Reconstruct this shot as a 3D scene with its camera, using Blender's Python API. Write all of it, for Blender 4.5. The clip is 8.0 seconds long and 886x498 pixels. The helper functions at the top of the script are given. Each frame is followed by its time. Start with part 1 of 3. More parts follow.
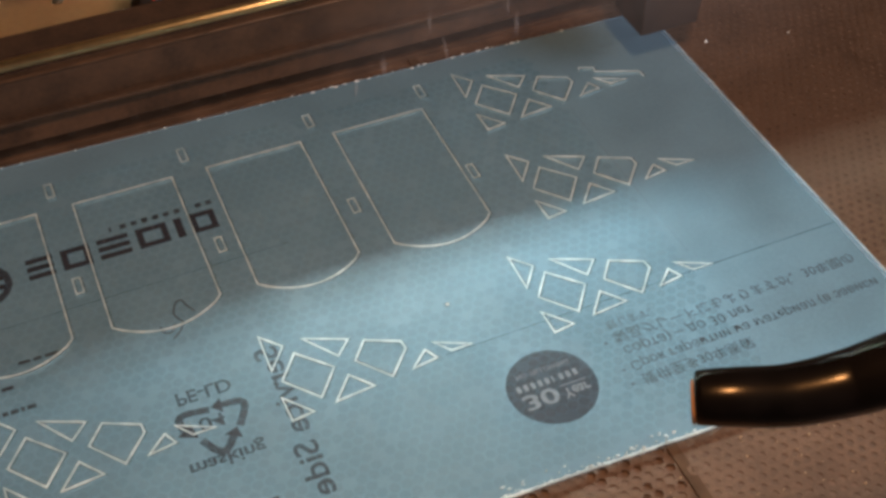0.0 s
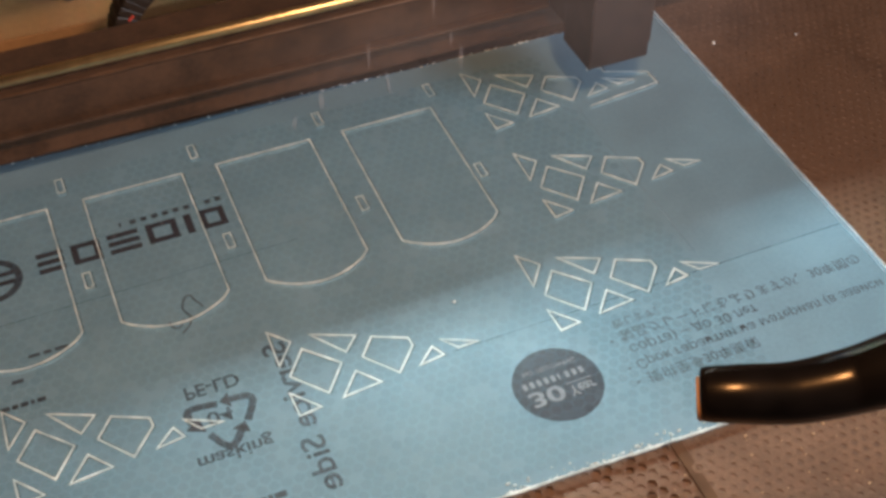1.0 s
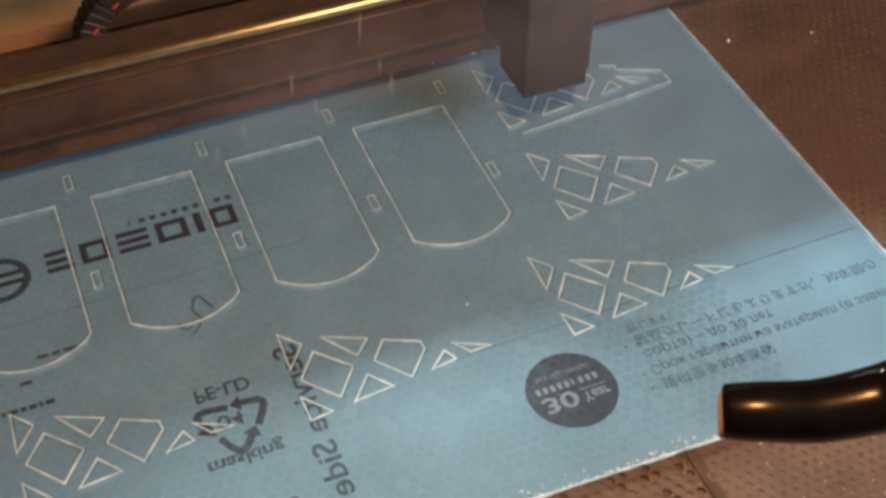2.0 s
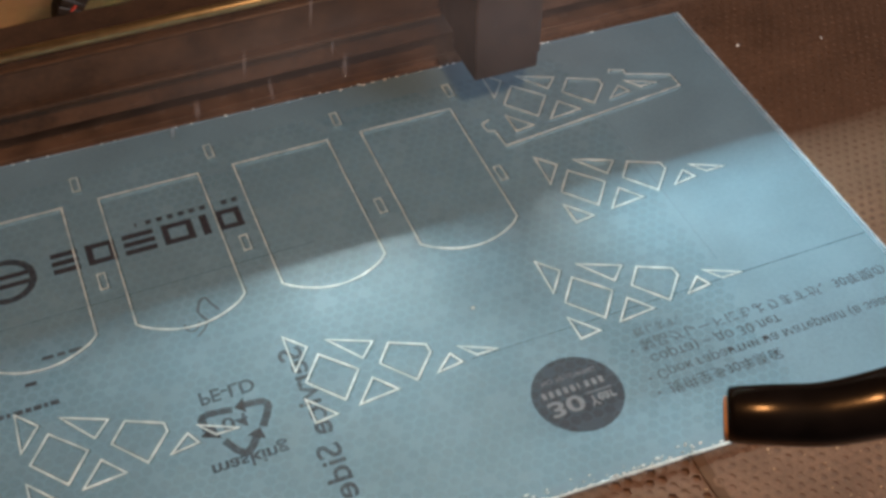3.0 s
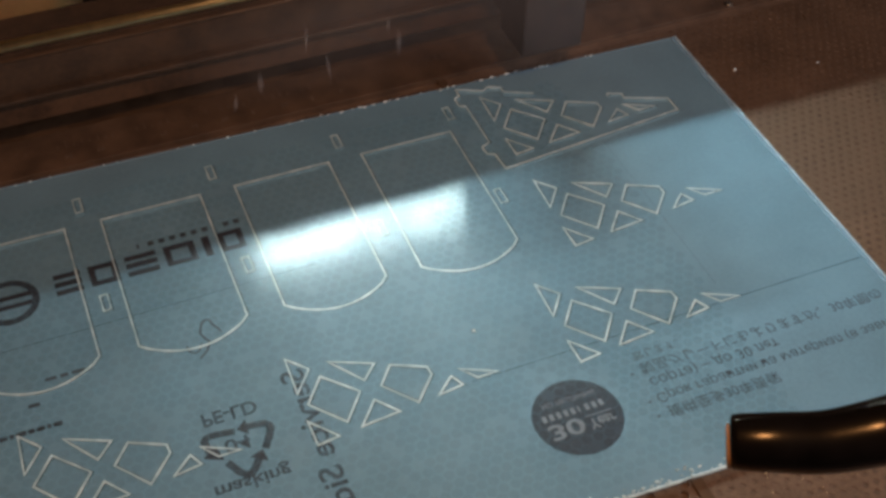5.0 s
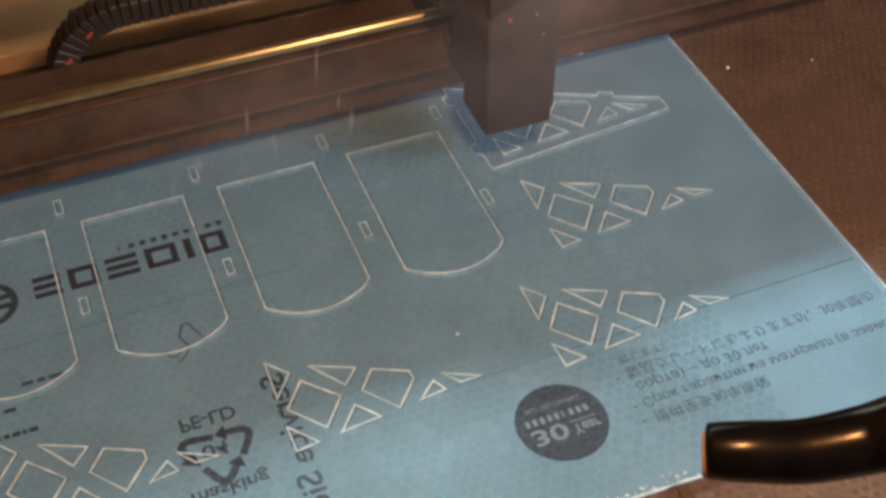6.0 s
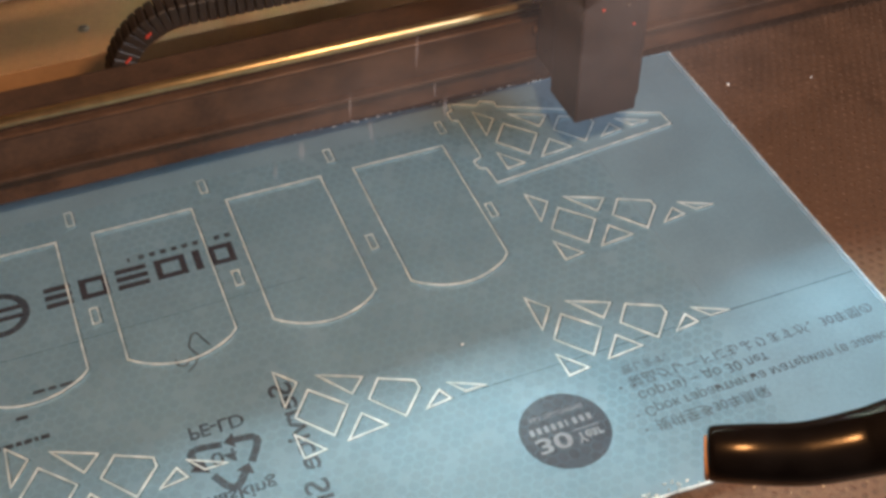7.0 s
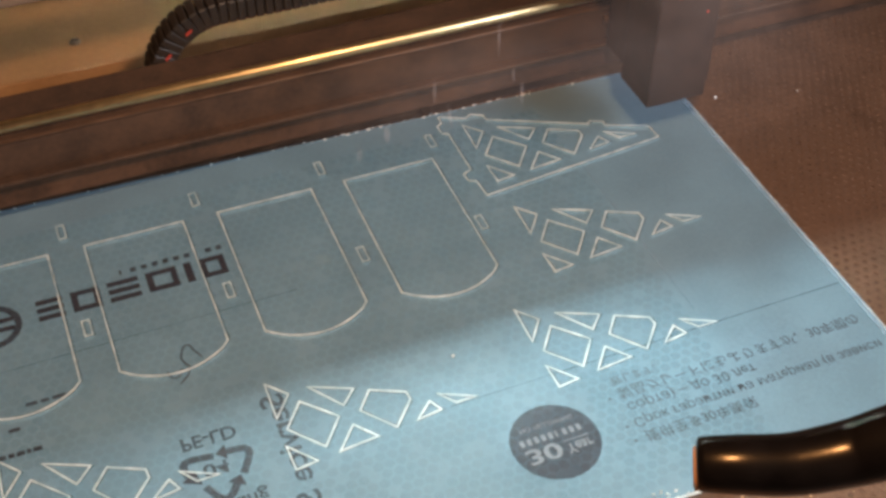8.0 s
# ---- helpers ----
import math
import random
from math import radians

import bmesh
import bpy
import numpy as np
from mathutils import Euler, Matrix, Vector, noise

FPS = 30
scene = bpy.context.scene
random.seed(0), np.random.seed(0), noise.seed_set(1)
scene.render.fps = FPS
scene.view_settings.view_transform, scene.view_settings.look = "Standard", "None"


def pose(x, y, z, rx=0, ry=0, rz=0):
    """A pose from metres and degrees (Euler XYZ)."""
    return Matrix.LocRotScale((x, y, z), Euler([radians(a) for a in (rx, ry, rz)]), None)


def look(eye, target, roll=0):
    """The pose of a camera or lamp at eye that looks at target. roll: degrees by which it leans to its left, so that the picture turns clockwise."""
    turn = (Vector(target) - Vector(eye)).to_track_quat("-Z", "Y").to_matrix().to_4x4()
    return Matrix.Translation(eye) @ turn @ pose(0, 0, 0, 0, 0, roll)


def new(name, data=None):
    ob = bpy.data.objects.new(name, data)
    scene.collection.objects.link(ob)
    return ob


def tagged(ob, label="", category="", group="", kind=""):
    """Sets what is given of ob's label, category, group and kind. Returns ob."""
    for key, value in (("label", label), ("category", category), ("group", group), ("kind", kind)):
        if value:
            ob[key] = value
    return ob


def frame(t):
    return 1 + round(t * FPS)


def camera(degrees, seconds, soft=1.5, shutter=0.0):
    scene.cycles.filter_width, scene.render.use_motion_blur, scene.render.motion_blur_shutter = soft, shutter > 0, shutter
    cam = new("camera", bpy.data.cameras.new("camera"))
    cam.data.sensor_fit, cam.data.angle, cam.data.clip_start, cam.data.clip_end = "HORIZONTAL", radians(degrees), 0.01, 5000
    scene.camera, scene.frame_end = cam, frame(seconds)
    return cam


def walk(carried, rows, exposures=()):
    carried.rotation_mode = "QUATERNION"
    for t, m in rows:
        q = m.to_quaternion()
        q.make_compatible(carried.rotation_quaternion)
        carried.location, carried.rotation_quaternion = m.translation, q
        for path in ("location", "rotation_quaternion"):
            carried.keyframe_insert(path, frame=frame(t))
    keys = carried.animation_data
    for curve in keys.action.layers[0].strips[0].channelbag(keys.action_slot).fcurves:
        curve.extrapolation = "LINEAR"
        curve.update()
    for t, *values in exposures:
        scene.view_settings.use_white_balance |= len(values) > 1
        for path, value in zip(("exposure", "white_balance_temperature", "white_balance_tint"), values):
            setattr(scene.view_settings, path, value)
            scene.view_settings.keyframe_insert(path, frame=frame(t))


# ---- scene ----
cam = camera(37.9, 8.0, soft=3.3)
PATH = [
    (0, (-0.17425, -0.59495, 0.52375), (0.04135, -0.07735, -0.04705), -0.5),
    (0.5, (-0.17315, -0.59735, 0.52495), (0.04205, -0.07815, -0.04425), -0.5),
    (1, (-0.17675, -0.59865, 0.52550), (0.03565, -0.07905, -0.04490), -0.3),
    (1.5, (-0.17560, -0.59350, 0.52370), (0.03440, -0.07430, -0.04750), -0.2),
    (1.7, (-0.17690, -0.58880, 0.52740), (0.03310, -0.07400, -0.04780), 0.0),
    (2.8, (-0.17920, -0.58015, 0.52845), (0.02840, -0.06935, -0.05155), 0.4),
    (3, (-0.17610, -0.58500, 0.52460), (0.02830, -0.06740, -0.05020), -0.1),
    (3.5, (-0.17780, -0.58775, 0.52695), (0.02780, -0.06575, -0.04305), 0.0),
    (4, (-0.18055, -0.59420, 0.53035), (0.02785, -0.06380, -0.03085), 0.0),
    (4.5, (-0.17905, -0.59145, 0.52970), (0.03055, -0.06265, -0.03270), 0.1),
    (4.7, (-0.18175, -0.58795, 0.53230), (0.03065, -0.06395, -0.03330), 0.5),
    (5.8, (-0.17060, -0.57690, 0.52810), (0.03900, -0.05730, -0.04310), 0.4),
    (6, (-0.16390, -0.57950, 0.52595), (0.04130, -0.05710, -0.04405), 0.0),
    (6.5, (-0.16730, -0.58475, 0.52705), (0.03510, -0.06115, -0.04295), -0.2),
    (7, (-0.17075, -0.58930, 0.53020), (0.03765, -0.05810, -0.03060), 0.1),
    (7.5, (-0.17110, -0.59130, 0.53115), (0.04330, -0.05770, -0.02445), 0.6),
    (8, (-0.17350, -0.59165, 0.53480), (0.04370, -0.05925, -0.02120), 0.6),
]
walk(cam, [(t, look(eye, target, roll)) for t, eye, target, roll in PATH],
     exposures=[(0.0, 0.14), (0.5, 0.46), (1.0, 0.56), (1.7, 0.58), (2.8, 0.32), (3.1, 0.20), (3.5, -0.07), (4.0, -0.42), (4.7, -0.42), (5.8, -0.10), (6.1, 0.70), (7.0, 0.78), (8.0, 0.73)])

# ---- world and lights ----
world = bpy.data.worlds.new("room_light")
scene.world = world
world.use_nodes = True
world.node_tree.nodes["Background"].inputs[0].default_value = (1.0, 0.92, 0.84, 1)
world.node_tree.nodes["Background"].inputs[1].default_value = 0.17


def lamp(name, kind, energy, color, m, **more):
    data = bpy.data.lights.new(name, kind)
    data.energy, data.color = energy, color
    for key, value in more.items():
        if key == "radius":
            data.shadow_soft_size = value
        if key == "size":
            data.size = value
    ob = new(name, data)
    ob.matrix_world = m
    return ob


# warm bulb over the open machine, and a cool fill light added at the right
lamp("warm_room_bulb", "POINT", 7.8, (1.0, 0.60, 0.34), pose(-0.02, -0.45, 0.57), radius=0.025)
lamp("cool_fill_light", "AREA", 7.2, (0.92, 0.96, 1.07), look((0.75, -0.9, 0.75), (0.1, -0.1, 0)), size=0.5)

# ---- materials ----
MATS = {}


def material(name, color, rough=0.5, metal=0.0, noise_scale=0.0, noise_amount=0.0, bump=0.0, bump_scale=None,
             fine_scale=0.0, fine_amount=0.0, emit=None, clear=0.0, coat=0.0, coat_rough=0.1, spec=0.5, dark=None, tint=(0.75, 0.93, 0.97)):
    mat = bpy.data.materials.new(name)
    mat.use_nodes = True
    nt = mat.node_tree
    nodes, links = nt.nodes, nt.links
    p = nodes["Principled BSDF"]
    p.inputs["Base Color"].default_value = (*color, 1)
    p.inputs["Roughness"].default_value = rough
    p.inputs["Metallic"].default_value = metal
    p.inputs["Coat Weight"].default_value = coat
    p.inputs["Coat Roughness"].default_value = coat_rough
    p.inputs["Specular IOR Level"].default_value = spec
    coord = nodes.new("ShaderNodeTexCoord")
    if noise_amount:
        tex = nodes.new("ShaderNodeTexNoise")
        tex.inputs["Scale"].default_value, tex.inputs["Detail"].default_value = noise_scale, 5
        links.new(coord.outputs["Object"], tex.inputs["Vector"])
        fac = tex.outputs["Fac"]
        if fine_amount:
            fine = nodes.new("ShaderNodeTexNoise")
            fine.inputs["Scale"].default_value, fine.inputs["Detail"].default_value = fine_scale, 3
            links.new(coord.outputs["Object"], fine.inputs["Vector"])
            mixf = nodes.new("ShaderNodeMath")
            mixf.operation = "MULTIPLY_ADD"
            mixf.inputs[1].default_value = fine_amount
            links.new(fine.outputs["Fac"], mixf.inputs[0])
            links.new(fac, mixf.inputs[2])
            shift = nodes.new("ShaderNodeMath")
            shift.operation = "SUBTRACT"
            shift.inputs[1].default_value = fine_amount * 0.5
            links.new(mixf.outputs[0], shift.inputs[0])
            fac = shift.outputs[0]
        ramp = nodes.new("ShaderNodeValToRGB")
        ramp.color_ramp.elements[0].position, ramp.color_ramp.elements[1].position = 0.3, 0.7
        low = dark or tuple(c * (1 - noise_amount) for c in color)
        ramp.color_ramp.elements[0].color = (*low, 1)
        ramp.color_ramp.elements[1].color = (*[min(1, c * (1 + noise_amount * 0.6)) for c in color], 1)
        links.new(fac, ramp.inputs["Fac"])
        links.new(ramp.outputs["Color"], p.inputs["Base Color"])
    if bump:
        bt = nodes.new("ShaderNodeTexNoise")
        bt.inputs["Scale"].default_value, bt.inputs["Detail"].default_value = bump_scale or 300, 4
        links.new(coord.outputs["Object"], bt.inputs["Vector"])
        b = nodes.new("ShaderNodeBump")
        b.inputs["Strength"].default_value, b.inputs["Distance"].default_value = bump, 0.001
        links.new(bt.outputs["Fac"], b.inputs["Height"])
        links.new(b.outputs["Normal"], p.inputs["Normal"])
    if emit:
        p.inputs["Emission Color"].default_value = (*emit[0], 1)
        p.inputs["Emission Strength"].default_value = emit[1]
    if clear:
        out = nodes["Material Output"]
        tr = nodes.new("ShaderNodeBsdfTransparent")
        tr.inputs[0].default_value = (*tint, 1)
        mx = nodes.new("ShaderNodeMixShader")
        mx.inputs[0].default_value = clear
        links.new(p.outputs[0], mx.inputs[1])
        links.new(tr.outputs[0], mx.inputs[2])
        links.new(mx.outputs[0], out.inputs["Surface"])
    MATS[name] = mat
    return mat


FILM = material("masking_film", (0.345, 0.60, 0.775), 0.42, noise_scale=18, noise_amount=0.14, fine_scale=420, fine_amount=0.45,
                bump=0.05, bump_scale=200, clear=0.52, tint=(0.80, 0.93, 0.97), coat=1.0, coat_rough=0.14, spec=0.45)
IMPRINT = material("film_over_cells", (0.40, 0.64, 0.78), 0.40, noise_scale=60, noise_amount=0.25, fine_scale=500, fine_amount=0.9,
                   clear=0.86, tint=(0.97, 1.0, 1.0), spec=0.3)
ACRYLIC = material("acrylic_edge", (0.66, 0.76, 0.88), 0.3, clear=0.74, noise_scale=90, noise_amount=0.2)
PANEL = material("clear_acrylic", (0.75, 0.9, 0.95), 0.1, clear=0.96, tint=(0.97, 0.99, 1.0))
CUT = material("melted_cut_edge", (0.72, 0.92, 1.0), 0.3, noise_scale=110, noise_amount=0.40, clear=0.03)
SHADY = material("shaded_lower_edge", (0.09, 0.13, 0.14), 0.4, clear=0.45)
HOLE_SHADE = material("hole_wall_shade", (0.10, 0.16, 0.18), 0.5)
INK = material("grey_ink", (0.062, 0.059, 0.074), 0.42, noise_scale=260, noise_amount=0.35, clear=0.30)
INK_THIN = material("thin_grey_ink", (0.056, 0.070, 0.088), 0.45, clear=0.18, noise_scale=400, noise_amount=0.4)
INK_LIGHT = material("unprinted_film", (0.21, 0.25, 0.285), 0.42, noise_scale=300, noise_amount=0.2)
CREASE = material("film_crease", (0.10, 0.20, 0.25), 0.5, clear=0.45)
HONEY = material("sooty_honeycomb", (0.185, 0.103, 0.063), 0.5, metal=0.35, noise_scale=22, noise_amount=0.30, fine_scale=500, fine_amount=0.8,
                 bump=0.4, bump_scale=900)
FLOOR = material("cell_floor", (0.157, 0.087, 0.053), 0.7, noise_scale=60, noise_amount=0.4, fine_scale=600, fine_amount=0.6)
TRAY = material("tray_soot", (0.03, 0.02, 0.015), 0.8, noise_scale=40, noise_amount=0.4)
CHANNEL = material("sooty_channel", (0.12, 0.068, 0.040), 0.95, noise_scale=50, noise_amount=0.4, spec=0.1)
STRIP = material("bed_frame_metal", (0.115, 0.062, 0.036), 0.55, metal=0.0, noise_scale=60, noise_amount=0.4, bump=0.2, bump_scale=500)
GANTRY = material("brown_anodised_metal", (0.100, 0.049, 0.026), 0.50, metal=0.15, noise_scale=45, noise_amount=0.45, fine_scale=300, fine_amount=0.5,
                  bump=0.15, bump_scale=200)
# darker brown for gantry parts that catch most light, to even them out
DARK = material("darker_gantry_brown", (0.070, 0.036, 0.019), 0.7, noise_scale=50, noise_amount=0.4, fine_scale=300, fine_amount=0.5, bump=0.15, bump_scale=250)
# golden base colour paints the warm light's tint onto the steel rail
RAIL = material("polished_rail", (0.95, 0.70, 0.38), 0.36, metal=1.0, noise_scale=120, noise_amount=0.15)
HEAD = material("black_head_housing", (0.036, 0.022, 0.017), 0.5, noise_scale=80, noise_amount=0.4, bump=0.1, bump_scale=500)
CHAIN = material("black_chain_plastic", (0.026, 0.018, 0.013), 0.5, noise_scale=120, noise_amount=0.3)
RED = material("red_marking_and_glint", (0.5, 0.06, 0.04), 0.5)
CREAM = material("cream_lacquer", (0.52, 0.29, 0.13), 0.42, noise_scale=12, noise_amount=0.2, fine_scale=200, fine_amount=0.3, bump=0.05)
REAR = material("brown_rear_wall", (0.16, 0.11, 0.075), 0.5, noise_scale=10, noise_amount=0.3)
SCREW = material("screw_steel", (0.32, 0.26, 0.2), 0.35, metal=0.9, noise_scale=400, noise_amount=0.3)
GLINT = material("bright_chip", (0.9, 0.9, 0.88), 0.2, noise_scale=600, noise_amount=0.1)
RUBBER = material("glossy_black_rubber", (0.004, 0.0032, 0.003), 0.24, spec=0.26, noise_scale=70, noise_amount=0.4, bump=0.03, bump_scale=400)
COPPER = material("orange_end_cap", (0.55, 0.25, 0.09), 0.4, noise_scale=200, noise_amount=0.3)
SPECK = material("golden_crumb", (0.72, 0.48, 0.28), 0.3, noise_scale=500, noise_amount=0.4)
TICK = material("ruler_marks", (0.15, 0.095, 0.065), 0.5, noise_scale=300, noise_amount=0.5)
TUBE = material("tube_glow", (0.9, 0.95, 1.0), 0.3, emit=((0.77, 1.0, 1.03), 400.0))
HOLDER = material("lamp_holder", (0.7, 0.7, 0.68), 0.5, noise_scale=50, noise_amount=0.1)
ROOM = material("room_plaster", (0.30, 0.27, 0.24), 0.9, noise_scale=3, noise_amount=0.15)


def by_cell(mat):
    """Each cell of the comb shows through the film in a tone of its own."""
    nodes, links = mat.node_tree.nodes, mat.node_tree.links
    one = nodes.new("ShaderNodeNewGeometry").outputs["Random Per Island"]
    tone = nodes.new("ShaderNodeValToRGB")
    tone.color_ramp.elements[0].color, tone.color_ramp.elements[1].color = (0.19, 0.36, 0.47, 1), (0.35, 0.54, 0.66, 1)
    links.new(one, tone.inputs["Fac"])
    links.new(tone.outputs["Color"], nodes["Principled BSDF"].inputs["Base Color"])


by_cell(IMPRINT)


def veil(name, thick, scale):
    """Haze of a puff of smoke: streaky, and thinning out to nothing at its rim."""
    mat = material(name, (0.80, 0.76, 0.82), 1.0, clear=0.9, spec=0.0, tint=(1.0, 1.0, 1.0))
    nodes, links = mat.node_tree.nodes, mat.node_tree.links
    place = nodes.new("ShaderNodeTexCoord").outputs["Object"]
    flat = nodes.new("ShaderNodeVectorMath")
    flat.operation = "MULTIPLY"
    flat.inputs[1].default_value = (1, 1, 0)
    links.new(place, flat.inputs[0])
    far = nodes.new("ShaderNodeVectorMath")
    far.operation = "LENGTH"
    links.new(flat.outputs[0], far.inputs[0])
    rim = nodes.new("ShaderNodeMapRange")
    rim.interpolation_type = "SMOOTHSTEP"
    rim.inputs[1].default_value, rim.inputs[2].default_value, rim.inputs[3].default_value, rim.inputs[4].default_value = 0.05, 0.97, 1.0, 0.0
    links.new(far.outputs["Value"], rim.inputs[0])
    tex = nodes.new("ShaderNodeTexNoise")
    tex.inputs["Scale"].default_value, tex.inputs["Detail"].default_value = scale, 3
    links.new(place, tex.inputs["Vector"])
    wisp = nodes.new("ShaderNodeMapRange")
    wisp.inputs[1].default_value, wisp.inputs[2].default_value, wisp.inputs[3].default_value, wisp.inputs[4].default_value = 0.3, 0.7, 0.6, 1.0
    links.new(tex.outputs["Fac"], wisp.inputs[0])
    both = nodes.new("ShaderNodeMath")
    both.operation = "MULTIPLY"
    links.new(rim.outputs[0], both.inputs[0])
    links.new(wisp.outputs[0], both.inputs[1])
    left = nodes.new("ShaderNodeMath")
    left.operation = "MULTIPLY_ADD"
    left.inputs[1].default_value, left.inputs[2].default_value = -thick, 1.0
    links.new(both.outputs[0], left.inputs[0])
    for node in nodes:
        if node.type == "MIX_SHADER":
            links.new(left.outputs[0], node.inputs[0])
    return mat


VEIL, TRAIL, STREAK = veil("smoke_veil", 0.06, 2.0), veil("smoke_trail", 0.06, 3.5), veil("pale_streak", 0.18, 1.5)


# the highlight's warm light is put into the rubber's specular tint
RUBBER.node_tree.nodes["Principled BSDF"].inputs["Specular Tint"].default_value = (1.0, 0.72, 0.42, 1)


# ---- mesh helpers ----
def part(name, bm, mat, parent=None, label="", smooth=False):
    me = bpy.data.meshes.new(name)
    bm.to_mesh(me)
    bm.free()
    me.materials.append(mat)
    if smooth:
        me.shade_smooth()
    ob = new(name, me)
    if parent:
        ob.parent = parent
    if label:
        tagged(ob, label)
    return ob


def holder(name, m, label, category, **more):
    ob = tagged(new(name), label, category, **more)
    ob.matrix_world = m
    ob.empty_display_size = 0.01
    return ob


def box(x0, x1, y0, y1, z0, z1, bevel=0.0, seg=2, bm=None):
    bm2 = bmesh.new()
    bmesh.ops.create_cube(bm2, size=1)
    for v in bm2.verts:
        v.co = ((x0 + x1) / 2 + v.co.x * (x1 - x0), (y0 + y1) / 2 + v.co.y * (y1 - y0), (z0 + z1) / 2 + v.co.z * (z1 - z0))
    if bevel:
        bmesh.ops.bevel(bm2, geom=bm2.edges[:], offset=bevel, segments=seg, profile=0.6, affect="EDGES")
    if bm is None:
        return bm2
    me = bpy.data.meshes.new("tmp")
    bm2.to_mesh(me)
    bm2.free()
    bm.from_mesh(me)
    bpy.data.meshes.remove(me)
    return bm


def prism(points, z0, z1):
    """A plate with the given outline."""
    bm = bmesh.new()
    low = [bm.verts.new((x, y, z0)) for x, y in points]
    top = [bm.verts.new((x, y, z1)) for x, y in points]
    bm.faces.new(top)
    bm.faces.new(low[::-1])
    n = len(points)
    for i in range(n):
        bm.faces.new((low[i], low[(i + 1) % n], top[(i + 1) % n], top[i]))
    bmesh.ops.recalc_face_normals(bm, faces=bm.faces[:])
    return bm


def ribbon(points, width, z0, z1, closed=True, bm=None, wobble=0.0, spread=0.0):
    """A low ridge that runs along a line of points, with mitred corners."""
    bm = bm or bmesh.new()
    pts = [Vector((x, y)) for x, y in points]
    if wobble:
        fine = []
        n = len(pts)
        for i in range(n if closed else n - 1):
            a, b = pts[i], pts[(i + 1) % n]
            k = max(1, int((b - a).length / 0.006))
            fine += [a.lerp(b, j / k) for j in range(k)]
        if not closed:
            fine.append(pts[-1])
        pts = fine
    n = len(pts)
    rings = []
    for i, p in enumerate(pts):
        a = pts[i - 1] if (closed or i) else p
        b = pts[(i + 1) % n] if (closed or i < n - 1) else p
        d1, d2 = (p - a), (b - p)
        d1 = d1.normalized() if d1.length else d2.normalized()
        d2 = d2.normalized() if d2.length else d1
        t = (d1 + d2)
        t = t.normalized() if t.length > 1e-6 else d1
        s = Vector((-t.y, t.x)) / max(0.45, t.dot(d1))
        w = width / 2 * (1 + spread * abs(t.x)) * (1 + wobble * (random.random() - 0.5) * 2)
        rings.append([bm.verts.new((*(p + s * w), z0)), bm.verts.new((*(p + s * w * 0.55), z1)),
                      bm.verts.new((*(p - s * w * 0.55), z1)), bm.verts.new((*(p - s * w), z0))])
    for i in range(n if closed else n - 1):
        a, b = rings[i], rings[(i + 1) % n]
        for k in range(3):
            bm.faces.new((a[k], a[k + 1], b[k + 1], b[k]))
    if not closed:
        bm.faces.new(rings[0][::-1])
        bm.faces.new(rings[-1])
    bmesh.ops.recalc_face_normals(bm, faces=bm.faces[:])
    return bm


def tube(points, radii, sides=24, caps=True):
    """A round tube along points; radii one for each."""
    bm = bmesh.new()
    pts = [Vector(p) for p in points]
    rings = []
    n = len(pts)
    side = None
    for i, p in enumerate(pts):
        d = (pts[min(i + 1, n - 1)] - pts[max(i - 1, 0)]).normalized()
        side = (side or d.orthogonal()) - d * (side or d.orthogonal()).dot(d)
        side.normalize()
        up = d.cross(side)
        rings.append([bm.verts.new(p + (side * math.cos(a) + up * math.sin(a)) * radii[i])
                      for a in (2 * math.pi * k / sides for k in range(sides))])
    for a, b in zip(rings, rings[1:]):
        for k in range(sides):
            bm.faces.new((a[k], a[(k + 1) % sides], b[(k + 1) % sides], b[k]))
    if caps:
        bm.faces.new(rings[0][::-1])
        bm.faces.new(rings[-1])
    bmesh.ops.recalc_face_normals(bm, faces=bm.faces[:])
    return bm


def disc(cx, cy, r, z0, z1, n=48):
    return prism([(cx + r * math.cos(2 * math.pi * i / n), cy + r * math.sin(2 * math.pi * i / n)) for i in range(n)], z0, z1)


# ---- the machine: bed, tray, walls ----
def structure(name, bm, mat, label, category):
    ob = part(name, bm, mat)
    return tagged(ob, label, category, kind="structure")


BED = -0.003
structure("floor", box(-4, 4, -4, 4, -0.95, -0.90), ROOM, "dim workshop floor below the machine", "floor")
structure("wall_south", box(-4, 4, -4.1, -4, -0.9, 2.0), ROOM, "dim plaster wall behind the operator", "wall")
structure("wall_north", box(-4, 4, 4, 4.1, -0.9, 2.0), ROOM, "dim plaster wall behind the machine", "wall")
structure("wall_west", box(-4.1, -4, -4, 4, -0.9, 2.0), ROOM, "dim plaster wall of the workshop", "wall")
structure("wall_east", box(4, 4.1, -4, 4, -0.9, 2.0), ROOM, "dim plaster wall of the workshop", "wall")
structure("ceiling", box(-4.1, 4.1, -4.1, 4.1, 2.0, 2.1), ROOM, "plain workshop ceiling", "ceiling")


